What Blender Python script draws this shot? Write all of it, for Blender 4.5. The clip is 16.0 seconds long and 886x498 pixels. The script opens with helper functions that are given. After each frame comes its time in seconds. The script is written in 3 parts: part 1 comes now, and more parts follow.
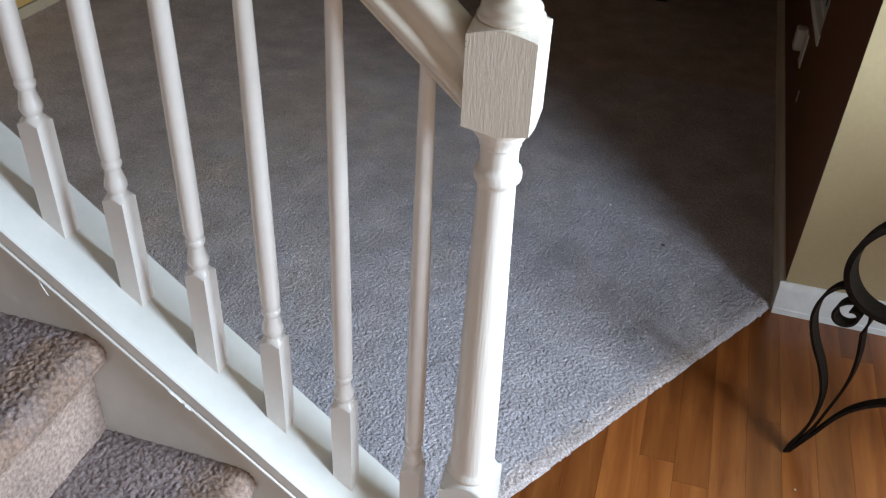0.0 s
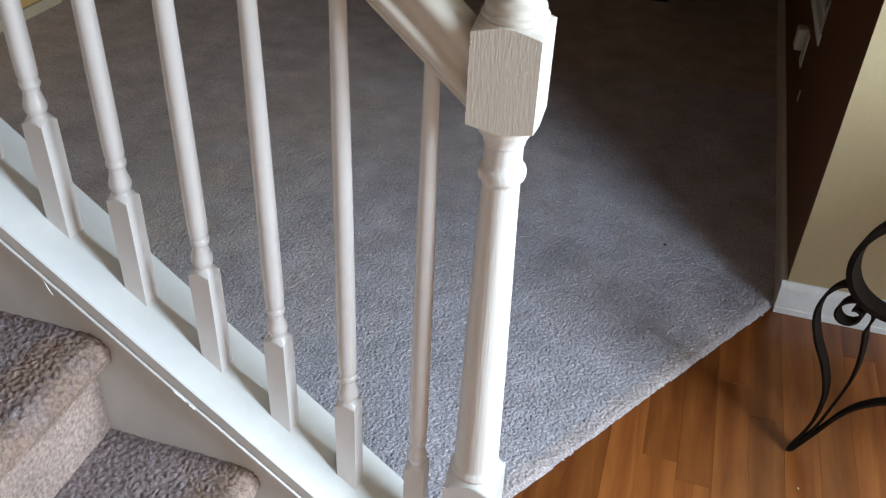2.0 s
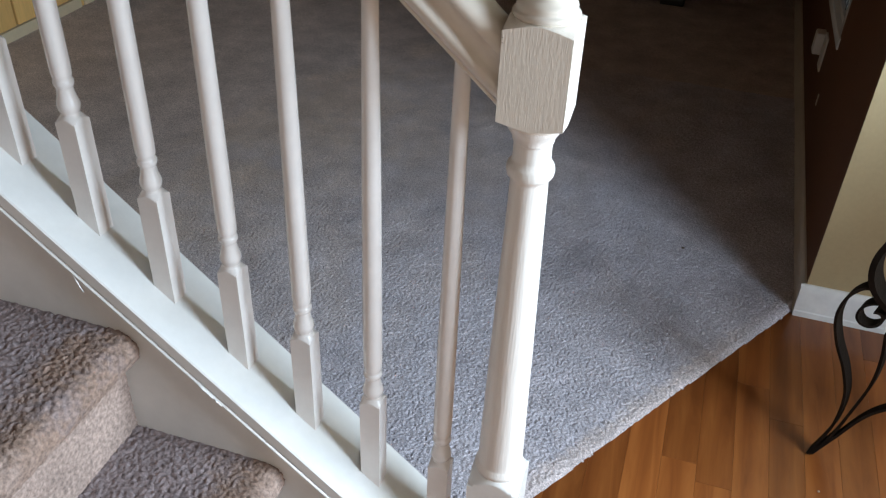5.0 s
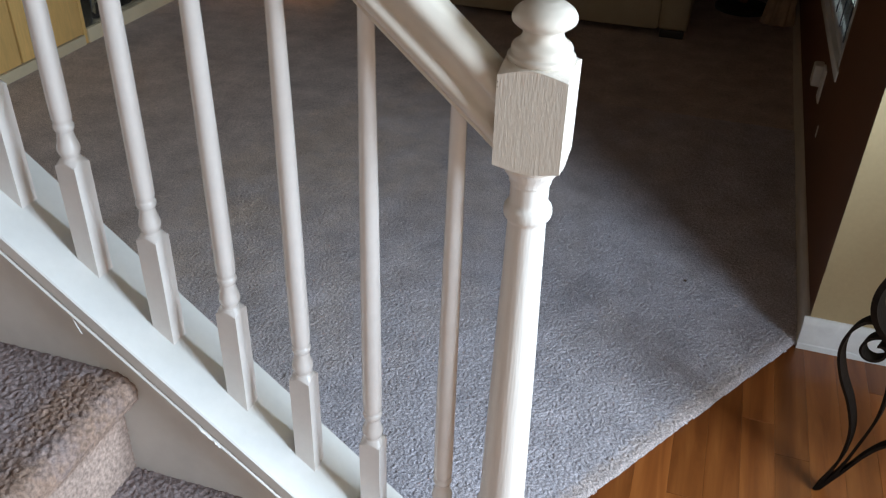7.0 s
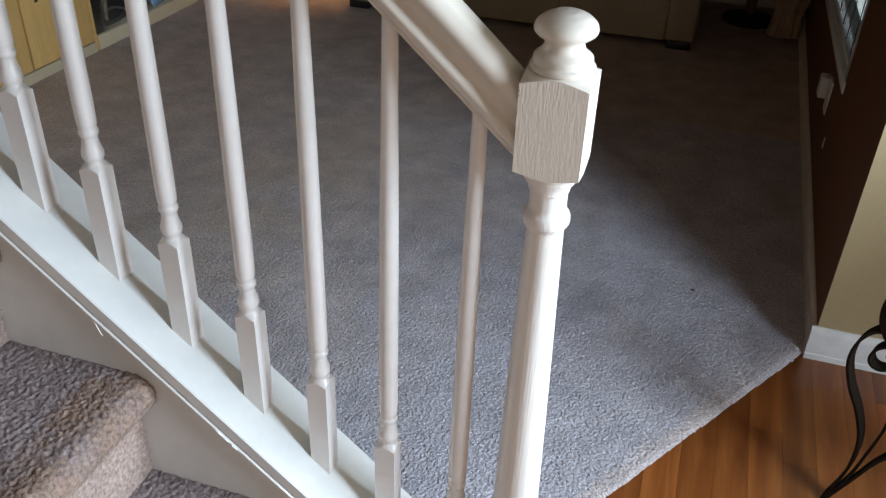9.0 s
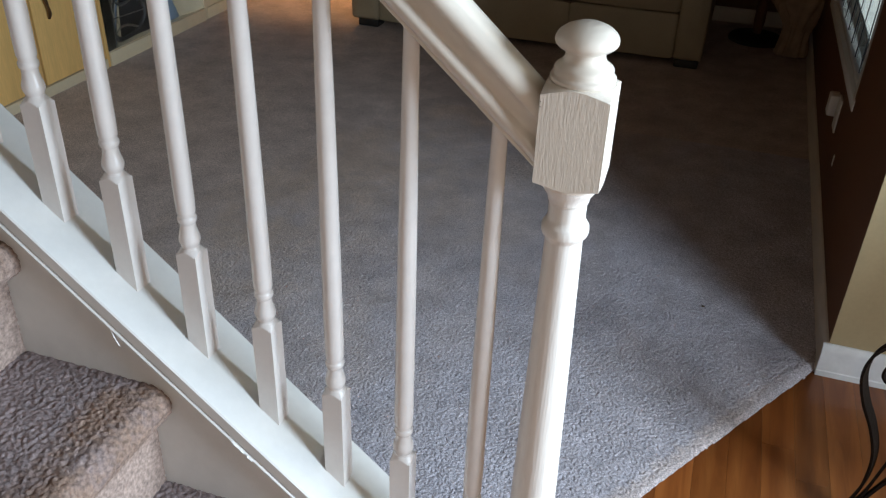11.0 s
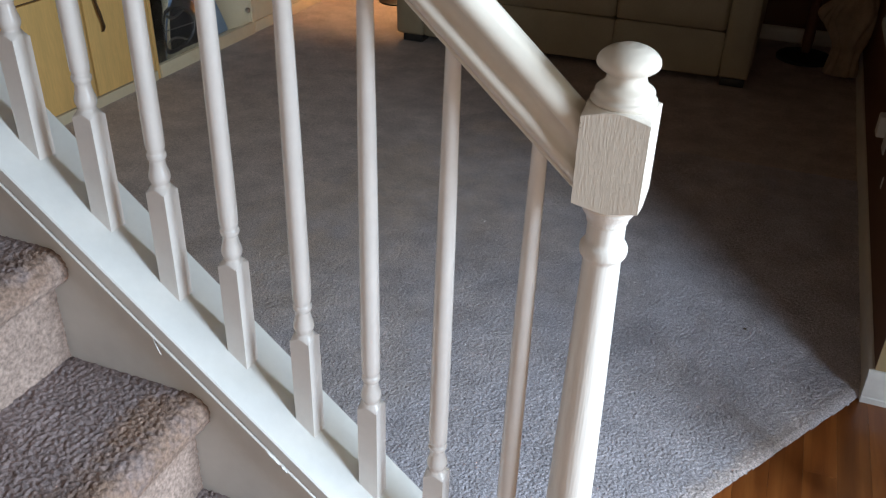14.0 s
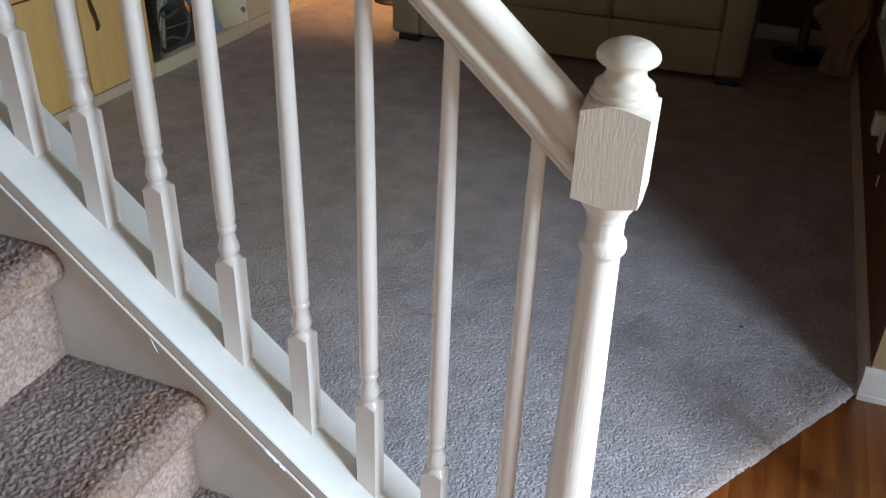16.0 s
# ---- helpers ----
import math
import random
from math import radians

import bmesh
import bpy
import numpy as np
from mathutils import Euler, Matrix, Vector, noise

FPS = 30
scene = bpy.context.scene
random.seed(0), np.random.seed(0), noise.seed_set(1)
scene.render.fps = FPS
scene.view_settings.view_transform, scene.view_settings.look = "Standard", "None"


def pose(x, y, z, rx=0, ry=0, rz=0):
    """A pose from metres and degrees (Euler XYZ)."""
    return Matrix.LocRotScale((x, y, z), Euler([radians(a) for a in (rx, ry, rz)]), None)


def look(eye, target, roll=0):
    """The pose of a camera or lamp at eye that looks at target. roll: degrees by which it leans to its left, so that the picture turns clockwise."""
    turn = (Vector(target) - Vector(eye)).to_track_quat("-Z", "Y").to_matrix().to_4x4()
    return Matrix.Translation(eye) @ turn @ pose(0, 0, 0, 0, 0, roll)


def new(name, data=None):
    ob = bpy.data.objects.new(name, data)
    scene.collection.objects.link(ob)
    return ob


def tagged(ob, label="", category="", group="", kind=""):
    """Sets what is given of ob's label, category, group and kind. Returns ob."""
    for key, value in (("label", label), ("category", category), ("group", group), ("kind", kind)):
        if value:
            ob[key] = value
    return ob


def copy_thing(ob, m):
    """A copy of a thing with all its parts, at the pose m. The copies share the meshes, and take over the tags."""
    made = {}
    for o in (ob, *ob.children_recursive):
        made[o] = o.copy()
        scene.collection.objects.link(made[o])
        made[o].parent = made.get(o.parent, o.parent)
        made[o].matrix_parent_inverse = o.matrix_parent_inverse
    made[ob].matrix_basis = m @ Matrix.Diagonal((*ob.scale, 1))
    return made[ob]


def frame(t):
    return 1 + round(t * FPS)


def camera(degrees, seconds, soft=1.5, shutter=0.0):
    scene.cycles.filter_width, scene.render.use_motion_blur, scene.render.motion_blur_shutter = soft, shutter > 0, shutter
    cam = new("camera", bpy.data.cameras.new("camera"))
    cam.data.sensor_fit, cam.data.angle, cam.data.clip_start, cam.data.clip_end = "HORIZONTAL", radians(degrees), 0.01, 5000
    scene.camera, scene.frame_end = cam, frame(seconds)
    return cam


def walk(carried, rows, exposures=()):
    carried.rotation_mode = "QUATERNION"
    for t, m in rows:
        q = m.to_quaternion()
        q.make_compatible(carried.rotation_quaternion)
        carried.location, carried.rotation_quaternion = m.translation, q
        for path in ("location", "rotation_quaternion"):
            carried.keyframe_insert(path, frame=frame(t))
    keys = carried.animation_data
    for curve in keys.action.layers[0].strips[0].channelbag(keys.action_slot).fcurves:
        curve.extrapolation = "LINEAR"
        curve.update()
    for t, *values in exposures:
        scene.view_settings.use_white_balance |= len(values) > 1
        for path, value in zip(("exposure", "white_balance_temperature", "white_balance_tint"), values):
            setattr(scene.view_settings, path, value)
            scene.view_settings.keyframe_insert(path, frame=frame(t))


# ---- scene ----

# ---- camera and walk ----
cam = camera(55.0, 16.0, soft=1.25)
PATH = [
    (0, 0.1692, -0.8181, 1.4709, 54.18, -2.21, 17.23),
    (0.5, 0.1758, -0.8211, 1.4708, 54.21, -2.03, 17.21),
    (1, 0.1702, -0.8175, 1.4662, 54.23, -1.87, 17.08),
    (1.5, 0.1692, -0.8208, 1.4717, 54.29, -1.89, 17.05),
    (2, 0.1659, -0.8232, 1.4687, 54.28, -2.09, 17.17),
    (2.5, 0.1658, -0.8302, 1.4689, 54.33, -2.18, 17.23),
    (3, 0.1710, -0.8278, 1.4707, 54.39, -1.97, 17.05),
    (3.5, 0.1655, -0.8399, 1.4664, 54.44, -1.83, 17.00),
    (4, 0.1517, -0.8452, 1.4604, 54.34, -1.75, 17.35),
    (6.5, 0.1509, -0.8337, 1.4758, 56.02, -1.76, 18.28),
    (7, 0.1548, -0.8321, 1.4763, 56.65, -1.34, 17.91),
    (7.5, 0.1512, -0.8413, 1.4790, 57.05, -1.19, 17.74),
    (8, 0.1520, -0.8428, 1.4775, 57.23, -1.16, 17.93),
    (8.5, 0.1456, -0.8497, 1.4790, 57.23, -1.19, 17.93),
    (9, 0.1405, -0.8544, 1.4816, 57.25, -1.61, 18.27),
    (11.5, 0.1253, -0.8689, 1.4725, 58.77, -1.76, 18.86),
    (12, 0.1244, -0.8656, 1.4705, 58.95, -1.82, 19.59),
    (12.5, 0.1241, -0.8647, 1.4775, 59.07, -1.00, 21.25),
    (13, 0.1169, -0.8629, 1.4759, 59.19, -0.98, 21.85),
    (13.5, 0.1258, -0.8621, 1.4832, 59.23, -1.24, 21.71),
    (14, 0.1301, -0.8687, 1.4823, 59.32, -1.34, 21.61),
    (14.5, 0.1294, -0.8686, 1.4785, 59.25, -1.36, 21.56),
    (15, 0.1299, -0.8816, 1.4788, 59.29, -1.31, 21.58),
    (15.5, 0.1267, -0.8837, 1.4783, 59.30, -1.49, 21.50),
    (16, 0.1259, -0.8694, 1.4755, 59.35, -1.43, 21.28),
]

walk(cam, [(t, pose(x, y, z, rx, ry, rz)) for t, x, y, z, rx, ry, rz in PATH])

# ---- fitted plan, in metres ----
SLOPE = 0.8923            # fall of the stair per metre of run
CAP0 = 0.1938             # height of the sloped cap at x = 0
PITCH = 0.108             # spacing of the balusters
LAST = -0.0865            # axis of the lowest baluster
RISE, RUN = 0.2059, 0.2239
CARPET = 0.016            # top of the carpet's backing
COS = 1 / math.sqrt(1 + SLOPE ** 2)


def cap_z(x):
    return CAP0 - SLOPE * x


# ---- world and light ----
world = bpy.data.worlds.new("sky")
scene.world = world
world.use_nodes = True
wn = world.node_tree
sky = wn.nodes.new("ShaderNodeTexSky")
sky.sky_type, sky.sun_disc, sky.sun_elevation, sky.sun_rotation = "NISHITA", False, radians(40), radians(200)
wn.links.new(sky.outputs[0], wn.nodes["Background"].inputs[0])
wn.nodes["Background"].inputs[1].default_value = 0.02


def area_lamp(name, m, w, h, power, color):
    lamp = bpy.data.lights.new(name, "AREA")
    lamp.shape, lamp.size, lamp.size_y, lamp.energy, lamp.color = "RECTANGLE", w, h, power, color
    ob = new(name, lamp)
    ob.matrix_world = m
    return ob


# daylight through the glazed entrance door
area_lamp("door_daylight", look((1.89, -0.14, 1.40), (0.0, -0.02, 0.72)), 0.92, 1.20, 112.0, (0.70, 0.845, 0.985))
scene.view_settings.exposure = 0.0


# ---- materials ----
def socket(node, name, value):
    node.inputs[name].default_value = value


def material(name, color, rough=0.5, grain=None, amount=0.12, stain=3.0, stain_amount=0.1, bump=0.0, bump_scale=80.0,
             stretch=(1, 1, 1), metal=0.0, islands=0.0, objects=0.0, detail=6.0, spec=0.5, bend=0.0):
    """Principled surface with two scales of tone (grain and stain), relief, and a tone for each island or object."""
    m = bpy.data.materials.new(name)
    m.use_nodes = True
    t = m.node_tree
    b = t.nodes["Principled BSDF"]
    socket(b, "Roughness", rough), socket(b, "Metallic", metal), socket(b, "Specular IOR Level", spec)
    co = t.nodes.new("ShaderNodeTexCoord")
    mp = t.nodes.new("ShaderNodeMapping")
    mp.inputs["Scale"].default_value = stretch
    t.links.new(co.outputs["Object"], mp.inputs[0])
    total = None
    for scale, size in ((grain or bump_scale, amount), (stain, stain_amount)):
        n = t.nodes.new("ShaderNodeTexNoise")
        socket(n, "Scale", scale), socket(n, "Detail", detail), socket(n, "Roughness", 0.6)
        t.links.new(mp.outputs[0], n.inputs["Vector"])
        r = t.nodes.new("ShaderNodeMapRange")
        socket(r, "From Min", 0.3), socket(r, "From Max", 0.7), socket(r, "To Min", 1 - size), socket(r, "To Max", 1 + size)
        t.links.new(n.outputs["Fac"], r.inputs[0])
        total = times_(t, total, r.outputs[0])
    if islands:
        g = t.nodes.new("ShaderNodeNewGeometry")
        total = times_(t, total, spread(t, g.outputs["Random Per Island"], islands))
    if objects:
        g = t.nodes.new("ShaderNodeObjectInfo")
        total = times_(t, total, spread(t, g.outputs["Random"], objects))
    mul = t.nodes.new("ShaderNodeVectorMath")
    mul.operation = "SCALE"
    mul.inputs[0].default_value = color
    t.links.new(total, mul.inputs["Scale"])
    t.links.new(mul.outputs[0], b.inputs["Base Color"])
    if bump:
        n = t.nodes.new("ShaderNodeTexNoise")
        socket(n, "Scale", bump_scale), socket(n, "Detail", 4.0), socket(n, "Distortion", bend)
        t.links.new(mp.outputs[0], n.inputs["Vector"])
        k = t.nodes.new("ShaderNodeBump")
        socket(k, "Strength", bump), socket(k, "Distance", 0.003)
        t.links.new(n.outputs["Fac"], k.inputs["Height"])
        t.links.new(k.outputs[0], b.inputs["Normal"])
    return m


def times_(t, a, b):
    if a is None:
        return b
    n = t.nodes.new("ShaderNodeMath")
    n.operation = "MULTIPLY"
    t.links.new(a, n.inputs[0]), t.links.new(b, n.inputs[1])
    return n.outputs[0]


def spread(t, out, size):
    r = t.nodes.new("ShaderNodeMapRange")
    socket(r, "To Min", 1 - size), socket(r, "To Max", 1 + size)
    t.links.new(out, r.inputs[0])
    return r.outputs[0]


def pile_material(name, color, pile_tone, end_tone, grain=330, amount=0.3):
    """Cut pile: fibre grain, soft stains, and three tones blended by a vertex attribute."""
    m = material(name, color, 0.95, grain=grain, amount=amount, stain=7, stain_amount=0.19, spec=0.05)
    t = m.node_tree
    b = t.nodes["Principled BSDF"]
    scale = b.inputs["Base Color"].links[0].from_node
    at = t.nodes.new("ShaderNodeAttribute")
    at.attribute_name = "wear_and_light"
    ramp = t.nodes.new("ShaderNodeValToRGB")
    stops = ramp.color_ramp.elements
    stops[0].color, stops[1].color = (*color, 1), (*end_tone, 1)
    stops.new(0.5).color = (*pile_tone, 1)
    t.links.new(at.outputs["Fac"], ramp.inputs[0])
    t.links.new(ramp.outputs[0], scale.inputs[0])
    co = t.nodes.new("ShaderNodeTexCoord")
    normal = None
    for size, dist in ((170.0, 0.004), (520.0, 0.0022)):
        n = t.nodes.new("ShaderNodeTexNoise")
        socket(n, "Scale", size), socket(n, "Detail", 2.0), socket(n, "Distortion", 1.0)
        t.links.new(co.outputs["Object"], n.inputs["Vector"])
        k = t.nodes.new("ShaderNodeBump")
        socket(k, "Strength", 0.6), socket(k, "Distance", dist)
        t.links.new(n.outputs["Fac"], k.inputs["Height"])
        if normal:
            t.links.new(normal, k.inputs["Normal"])
        normal = k.outputs[0]
    t.links.new(normal, b.inputs["Normal"])
    socket(b, "Sheen Weight", 0.03), socket(b, "Sheen Roughness", 0.6)
    return m


WHITE = material("white_gloss_paint", (0.78, 0.79, 0.775), 0.25, grain=60, amount=0.02, stain=9, stain_amount=0.04, bump=0.06, bump_scale=140)
GRAINY = material("white_paint_over_open_grain", (0.79, 0.735, 0.65), 0.38, grain=30, amount=0.03, stain=8, stain_amount=0.03, bump=0.24, bump_scale=28,
                  stretch=(18, 18, 1.6), bend=0.9)
POST = material("white_paint_over_faint_grain", (0.80, 0.765, 0.715), 0.36, grain=30, amount=0.03, stain=8, stain_amount=0.03, bump=0.16, bump_scale=14,
                stretch=(22, 22, 1.0))
RAIL_PAINT = material("creamy_gloss_paint", (0.70, 0.645, 0.565), 0.28, grain=60, amount=0.02, stain=9, stain_amount=0.05, bump=0.07, bump_scale=120)
SKIRT = material("old_white_paint", (0.74, 0.745, 0.72), 0.45, grain=25, amount=0.03, stain=5, stain_amount=0.07, bump=0.1, bump_scale=60)
DULL_WHITE = material("dull_grey_white_paint", (0.77, 0.79, 0.79), 0.4, grain=40, amount=0.04, stain=6, stain_amount=0.12, bump=0.08, bump_scale=90)
BALUSTER_PAINT = material("warm_white_gloss_paint", (0.81, 0.78, 0.755), 0.26, grain=60, amount=0.02, stain=9, stain_amount=0.05, bump=0.07, bump_scale=130)
# first tone: lit edge; last tone: the room's warm light, painted brown
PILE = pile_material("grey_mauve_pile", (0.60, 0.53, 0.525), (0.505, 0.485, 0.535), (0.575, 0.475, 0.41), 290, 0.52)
BACKING = material("carpet_backing", (0.40, 0.35, 0.335), 0.95, grain=260, amount=0.2, stain=5, stain_amount=0.13, bump=1.0, bump_scale=260, spec=0.1)
# tones of riser, worn nose and tread
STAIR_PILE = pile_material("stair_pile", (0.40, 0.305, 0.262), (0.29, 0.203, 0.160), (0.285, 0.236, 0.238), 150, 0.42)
CREAM = material("cream_wall_paint", (0.42, 0.335, 0.19), 0.6, grain=90, amount=0.03, stain=2, stain_amount=0.06, bump=0.12, bump_scale=220)
# for unseen walls: pale so that they bounce warm light onto the railing
STAIR_WALL = material("pale_cream_wall_paint", (0.42, 0.30, 0.215), 0.6, grain=90, amount=0.03, stain=2, stain_amount=0.06, bump=0.12, bump_scale=220)
BROWN = material("dark_brown_wall_paint", (0.125, 0.044, 0.012), 0.55, grain=90, amount=0.05, stain=2, stain_amount=0.1, bump=0.12, bump_scale=220)
# unseen ceiling, kept dark to hold back bounce light
CEILING = material("ceiling_paint", (0.13, 0.082, 0.044), 0.8, grain=120, amount=0.03, stain=2, stain_amount=0.04, bump=0.2, bump_scale=200)
IRON = material("black_wrought_iron", (0.010, 0.0065, 0.0045), 0.7, grain=120, amount=0.3, stain=20, stain_amount=0.3, bump=0.25, bump_scale=180, spec=0.10)
MAPLE = material("maple_veneer", (0.84, 0.53, 0.19), 0.42, grain=24, amount=0.06, stain=3, stain_amount=0.06, stretch=(6, 6, 0.6))
CABINET_WHITE = material("cream_cabinet_paint", (0.74, 0.62, 0.42), 0.5, grain=50, amount=0.03, stain=4, stain_amount=0.08)
LEATHER = material("cream_leather", (0.36, 0.30, 0.20), 0.45, grain=160, amount=0.05, stain=5, stain_amount=0.08, bump=0.3, bump_scale=300)
# dark brown carries the shade inside the cabinets; a crumb uses it too
INSIDE = material("shaded_inside_brown", (0.10, 0.070, 0.048), 0.6, grain=30, amount=0.12, stain=5, stain_amount=0.1)
DARK = material("black_plastic", (0.02, 0.019, 0.018), 0.5, grain=60, amount=0.2, stain=9, stain_amount=0.2)
BRONZE = material("bronze_metal", (0.16, 0.10, 0.06), 0.4, grain=90, amount=0.3, stain=20, stain_amount=0.2, metal=0.8)
STEEL = material("nickel_metal", (0.55, 0.53, 0.50), 0.3, grain=90, amount=0.1, stain=20, stain_amount=0.1, metal=1.0)
CLOTH = material("beige_cloth", (0.42, 0.30, 0.19), 0.9, grain=200, amount=0.12, stain=12, stain_amount=0.2, bump=0.3, bump_scale=300)
PLASTIC = material("white_plastic", (0.74, 0.70, 0.64), 0.4, grain=60, amount=0.02, stain=9, stain_amount=0.04)
LEAD = material("dark_lead", (0.08, 0.08, 0.09), 0.5, grain=60, amount=0.1, stain=9, stain_amount=0.1, metal=0.5)
BLUE = material("blue_card", (0.16, 0.26, 0.40), 0.5, grain=60, amount=0.1, stain=9, stain_amount=0.2)
PALE = material("pale_card", (0.36, 0.36, 0.35), 0.5, grain=60, amount=0.1, stain=9, stain_amount=0.2)
REDWOOD = material("reddish_wood", (0.16, 0.06, 0.03), 0.5, grain=30, amount=0.2, stain=9, stain_amount=0.2, stretch=(8, 8, 1))


def oak_floor():
    """Varnished orange-brown boards: long grain along y, a tone for each board."""
    m = bpy.data.materials.new("varnished_wood_boards")
    m.use_nodes = True
    t = m.node_tree
    b = t.nodes["Principled BSDF"]
    socket(b, "Roughness", 0.30), socket(b, "Coat Weight", 0.25), socket(b, "Coat Roughness", 0.18)
    co, oi = t.nodes.new("ShaderNodeTexCoord"), t.nodes.new("ShaderNodeObjectInfo")
    shift = t.nodes.new("ShaderNodeVectorMath")
    shift.operation = "SCALE"
    shift.inputs[0].default_value = (7.0, 13.0, 5.0)
    t.links.new(oi.outputs["Random"], shift.inputs["Scale"])
    add = t.nodes.new("ShaderNodeVectorMath")
    t.links.new(co.outputs["Object"], add.inputs[0]), t.links.new(shift.outputs[0], add.inputs[1])
    mp = t.nodes.new("ShaderNodeMapping")
    mp.inputs["Scale"].default_value = (14, 1.3, 1)
    t.links.new(add.outputs[0], mp.inputs[0])
    n = t.nodes.new("ShaderNodeTexNoise")
    socket(n, "Scale", 2.2), socket(n, "Detail", 8.0), socket(n, "Roughness", 0.62), socket(n, "Distortion", 1.2)
    t.links.new(mp.outputs[0], n.inputs["Vector"])
    wide = t.nodes.new("ShaderNodeMapping")                # broad pointed figure of flat-sawn boards
    wide.inputs["Scale"].default_value = (9, 0.9, 1)
    t.links.new(add.outputs[0], wide.inputs[0])
    w = t.nodes.new("ShaderNodeTexWave")
    socket(w, "Scale", 0.55), socket(w, "Distortion", 7.0), socket(w, "Detail", 2.5), socket(w, "Detail Scale", 0.7)
    t.links.new(wide.outputs[0], w.inputs["Vector"])
    both = t.nodes.new("ShaderNodeMix")
    both.inputs[0].default_value = 0.20
    t.links.new(n.outputs["Fac"], both.inputs[2]), t.links.new(w.outputs["Fac"], both.inputs[3])
    ramp = t.nodes.new("ShaderNodeValToRGB")
    ramp.color_ramp.elements[0].position, ramp.color_ramp.elements[0].color = 0.24, (0.160, 0.044, 0.0105, 1)
    ramp.color_ramp.elements[1].position, ramp.color_ramp.elements[1].color = 0.78, (0.330, 0.115, 0.0290, 1)
    e = ramp.color_ramp.elements.new(0.5)
    e.color = (0.245, 0.076, 0.0180, 1)
    t.links.new(both.outputs[0], ramp.inputs[0])
    mul = t.nodes.new("ShaderNodeVectorMath")
    mul.operation = "SCALE"
    t.links.new(ramp.outputs[0], mul.inputs[0])
    t.links.new(spread(t, oi.outputs["Random"], 0.30), mul.inputs["Scale"])
    t.links.new(mul.outputs[0], b.inputs["Base Color"])
    k = t.nodes.new("ShaderNodeBump")
    socket(k, "Strength", 0.12), socket(k, "Distance", 0.002)
    t.links.new(n.outputs["Fac"], k.inputs["Height"])
    t.links.new(k.outputs[0], b.inputs["Normal"])
    return m


BOARDS = oak_floor()


def glass_material(name, ior):
    m = bpy.data.materials.new(name)
    m.use_nodes = True
    b = m.node_tree.nodes["Principled BSDF"]
    socket(b, "Transmission Weight", 1.0), socket(b, "Roughness", 0.02), socket(b, "IOR", ior)
    return m


GLASS = glass_material("clear_glass", 1.45)
# IOR set low to suppress dark reflections and keep the pane bright
LOW_IOR_GLASS = glass_material("low_ior_window_glass", 1.1)


# ---- mesh helpers ----
def finish(me, mat, angle=35):
    me.materials.append(mat)
    me.update()
    if angle:
        me.polygons.foreach_set("use_smooth", [True] * len(me.polygons))
        me.set_sharp_from_angle(angle=radians(angle))
    return me


def mesh(name, verts, faces, mat, angle=35):
    me = bpy.data.meshes.new(name)
    me.from_pydata([tuple(v) for v in verts], [], faces)
    return finish(me, mat, angle)


def part(name, me, parent=None, label="", m=None):
    """One mesh object under a thing or a part (or on its own)."""
    ob = new(name, me)
    if parent is not None:
        ob.parent = parent
    if m is not None:
        ob.matrix_basis = m
    return tagged(ob, label) if label else ob


def thing(name, label, category, at=(0, 0, 0), group="", kind=""):
    ob = new(name)
    ob.empty_display_size = 0.05
    ob.location = at
    return tagged(ob, label, category, group, kind)


def box(name, lo, hi, mat, bevel=0.003, segments=2):
    """A box with rounded edges between two corners."""
    bm = bmesh.new()
    bmesh.ops.create_cube(bm, size=1.0)
    for v in bm.verts:
        v.co = Vector([lo[i] + (v.co[i] + 0.5) * (hi[i] - lo[i]) for i in range(3)])
    if bevel:
        bmesh.ops.bevel(bm, geom=bm.edges[:], offset=bevel, segments=segments, affect="EDGES", profile=0.5)
    me = bpy.data.meshes.new(name)
    bm.to_mesh(me)
    bm.free()
    return finish(me, mat)


def prism(name, outline, z0, z1, mat, angle=35):
    n = len(outline)
    verts = [(x, y, z0) for x, y in outline] + [(x, y, z1) for x, y in outline]
    faces = [list(range(n))[::-1], list(range(n, 2 * n))] + [[i, (i + 1) % n, n + (i + 1) % n, n + i] for i in range(n)]
    return mesh(name, verts, faces, mat, angle)


def loft(name, rings, mat, caps=True, angle=35, closed=False):
    """A skin over rings of equal length."""
    n, verts, faces = len(rings[0]), [], []
    for r in rings:
        verts += r
    count = len(rings)
    for j in range(count if closed else count - 1):
        k = (j + 1) % count
        for i in range(n):
            faces.append([j * n + i, j * n + (i + 1) % n, k * n + (i + 1) % n, k * n + i])
    if caps and not closed:
        faces += [list(range(n))[::-1], list(range((count - 1) * n, count * n))]
    return mesh(name, verts, faces, mat, angle)


def turned(name, profile, mat, half=None, sides=48, caps=True, angle=32):
    """Lathe work out of a square stick: the turned radius, cut off by the square's faces."""
    rings = []
    if half:                                              # close rings where the round runs out on the flat faces
        fine = []
        for (z0, r0), (z1, r1) in zip(profile, profile[1:]):
            n = 8 if min(r0, r1) < 1.42 * half and max(r0, r1) > half and abs(r0 - r1) > 1e-5 else 1
            fine += [(z0 + (z1 - z0) * k / n, r0 + (r1 - r0) * k / n) for k in range(n)]
        profile = fine + [profile[-1]]
    for z, r in profile:
        ring = []
        for i in range(sides):
            a = 2 * math.pi * i / sides + math.pi / 4
            c, s = math.cos(a), math.sin(a)
            q = min(r, half / max(abs(c), abs(s))) if half else r
            ring.append((q * c, q * s, z))
        rings.append(ring)
    return loft(name, rings, mat, caps, angle)


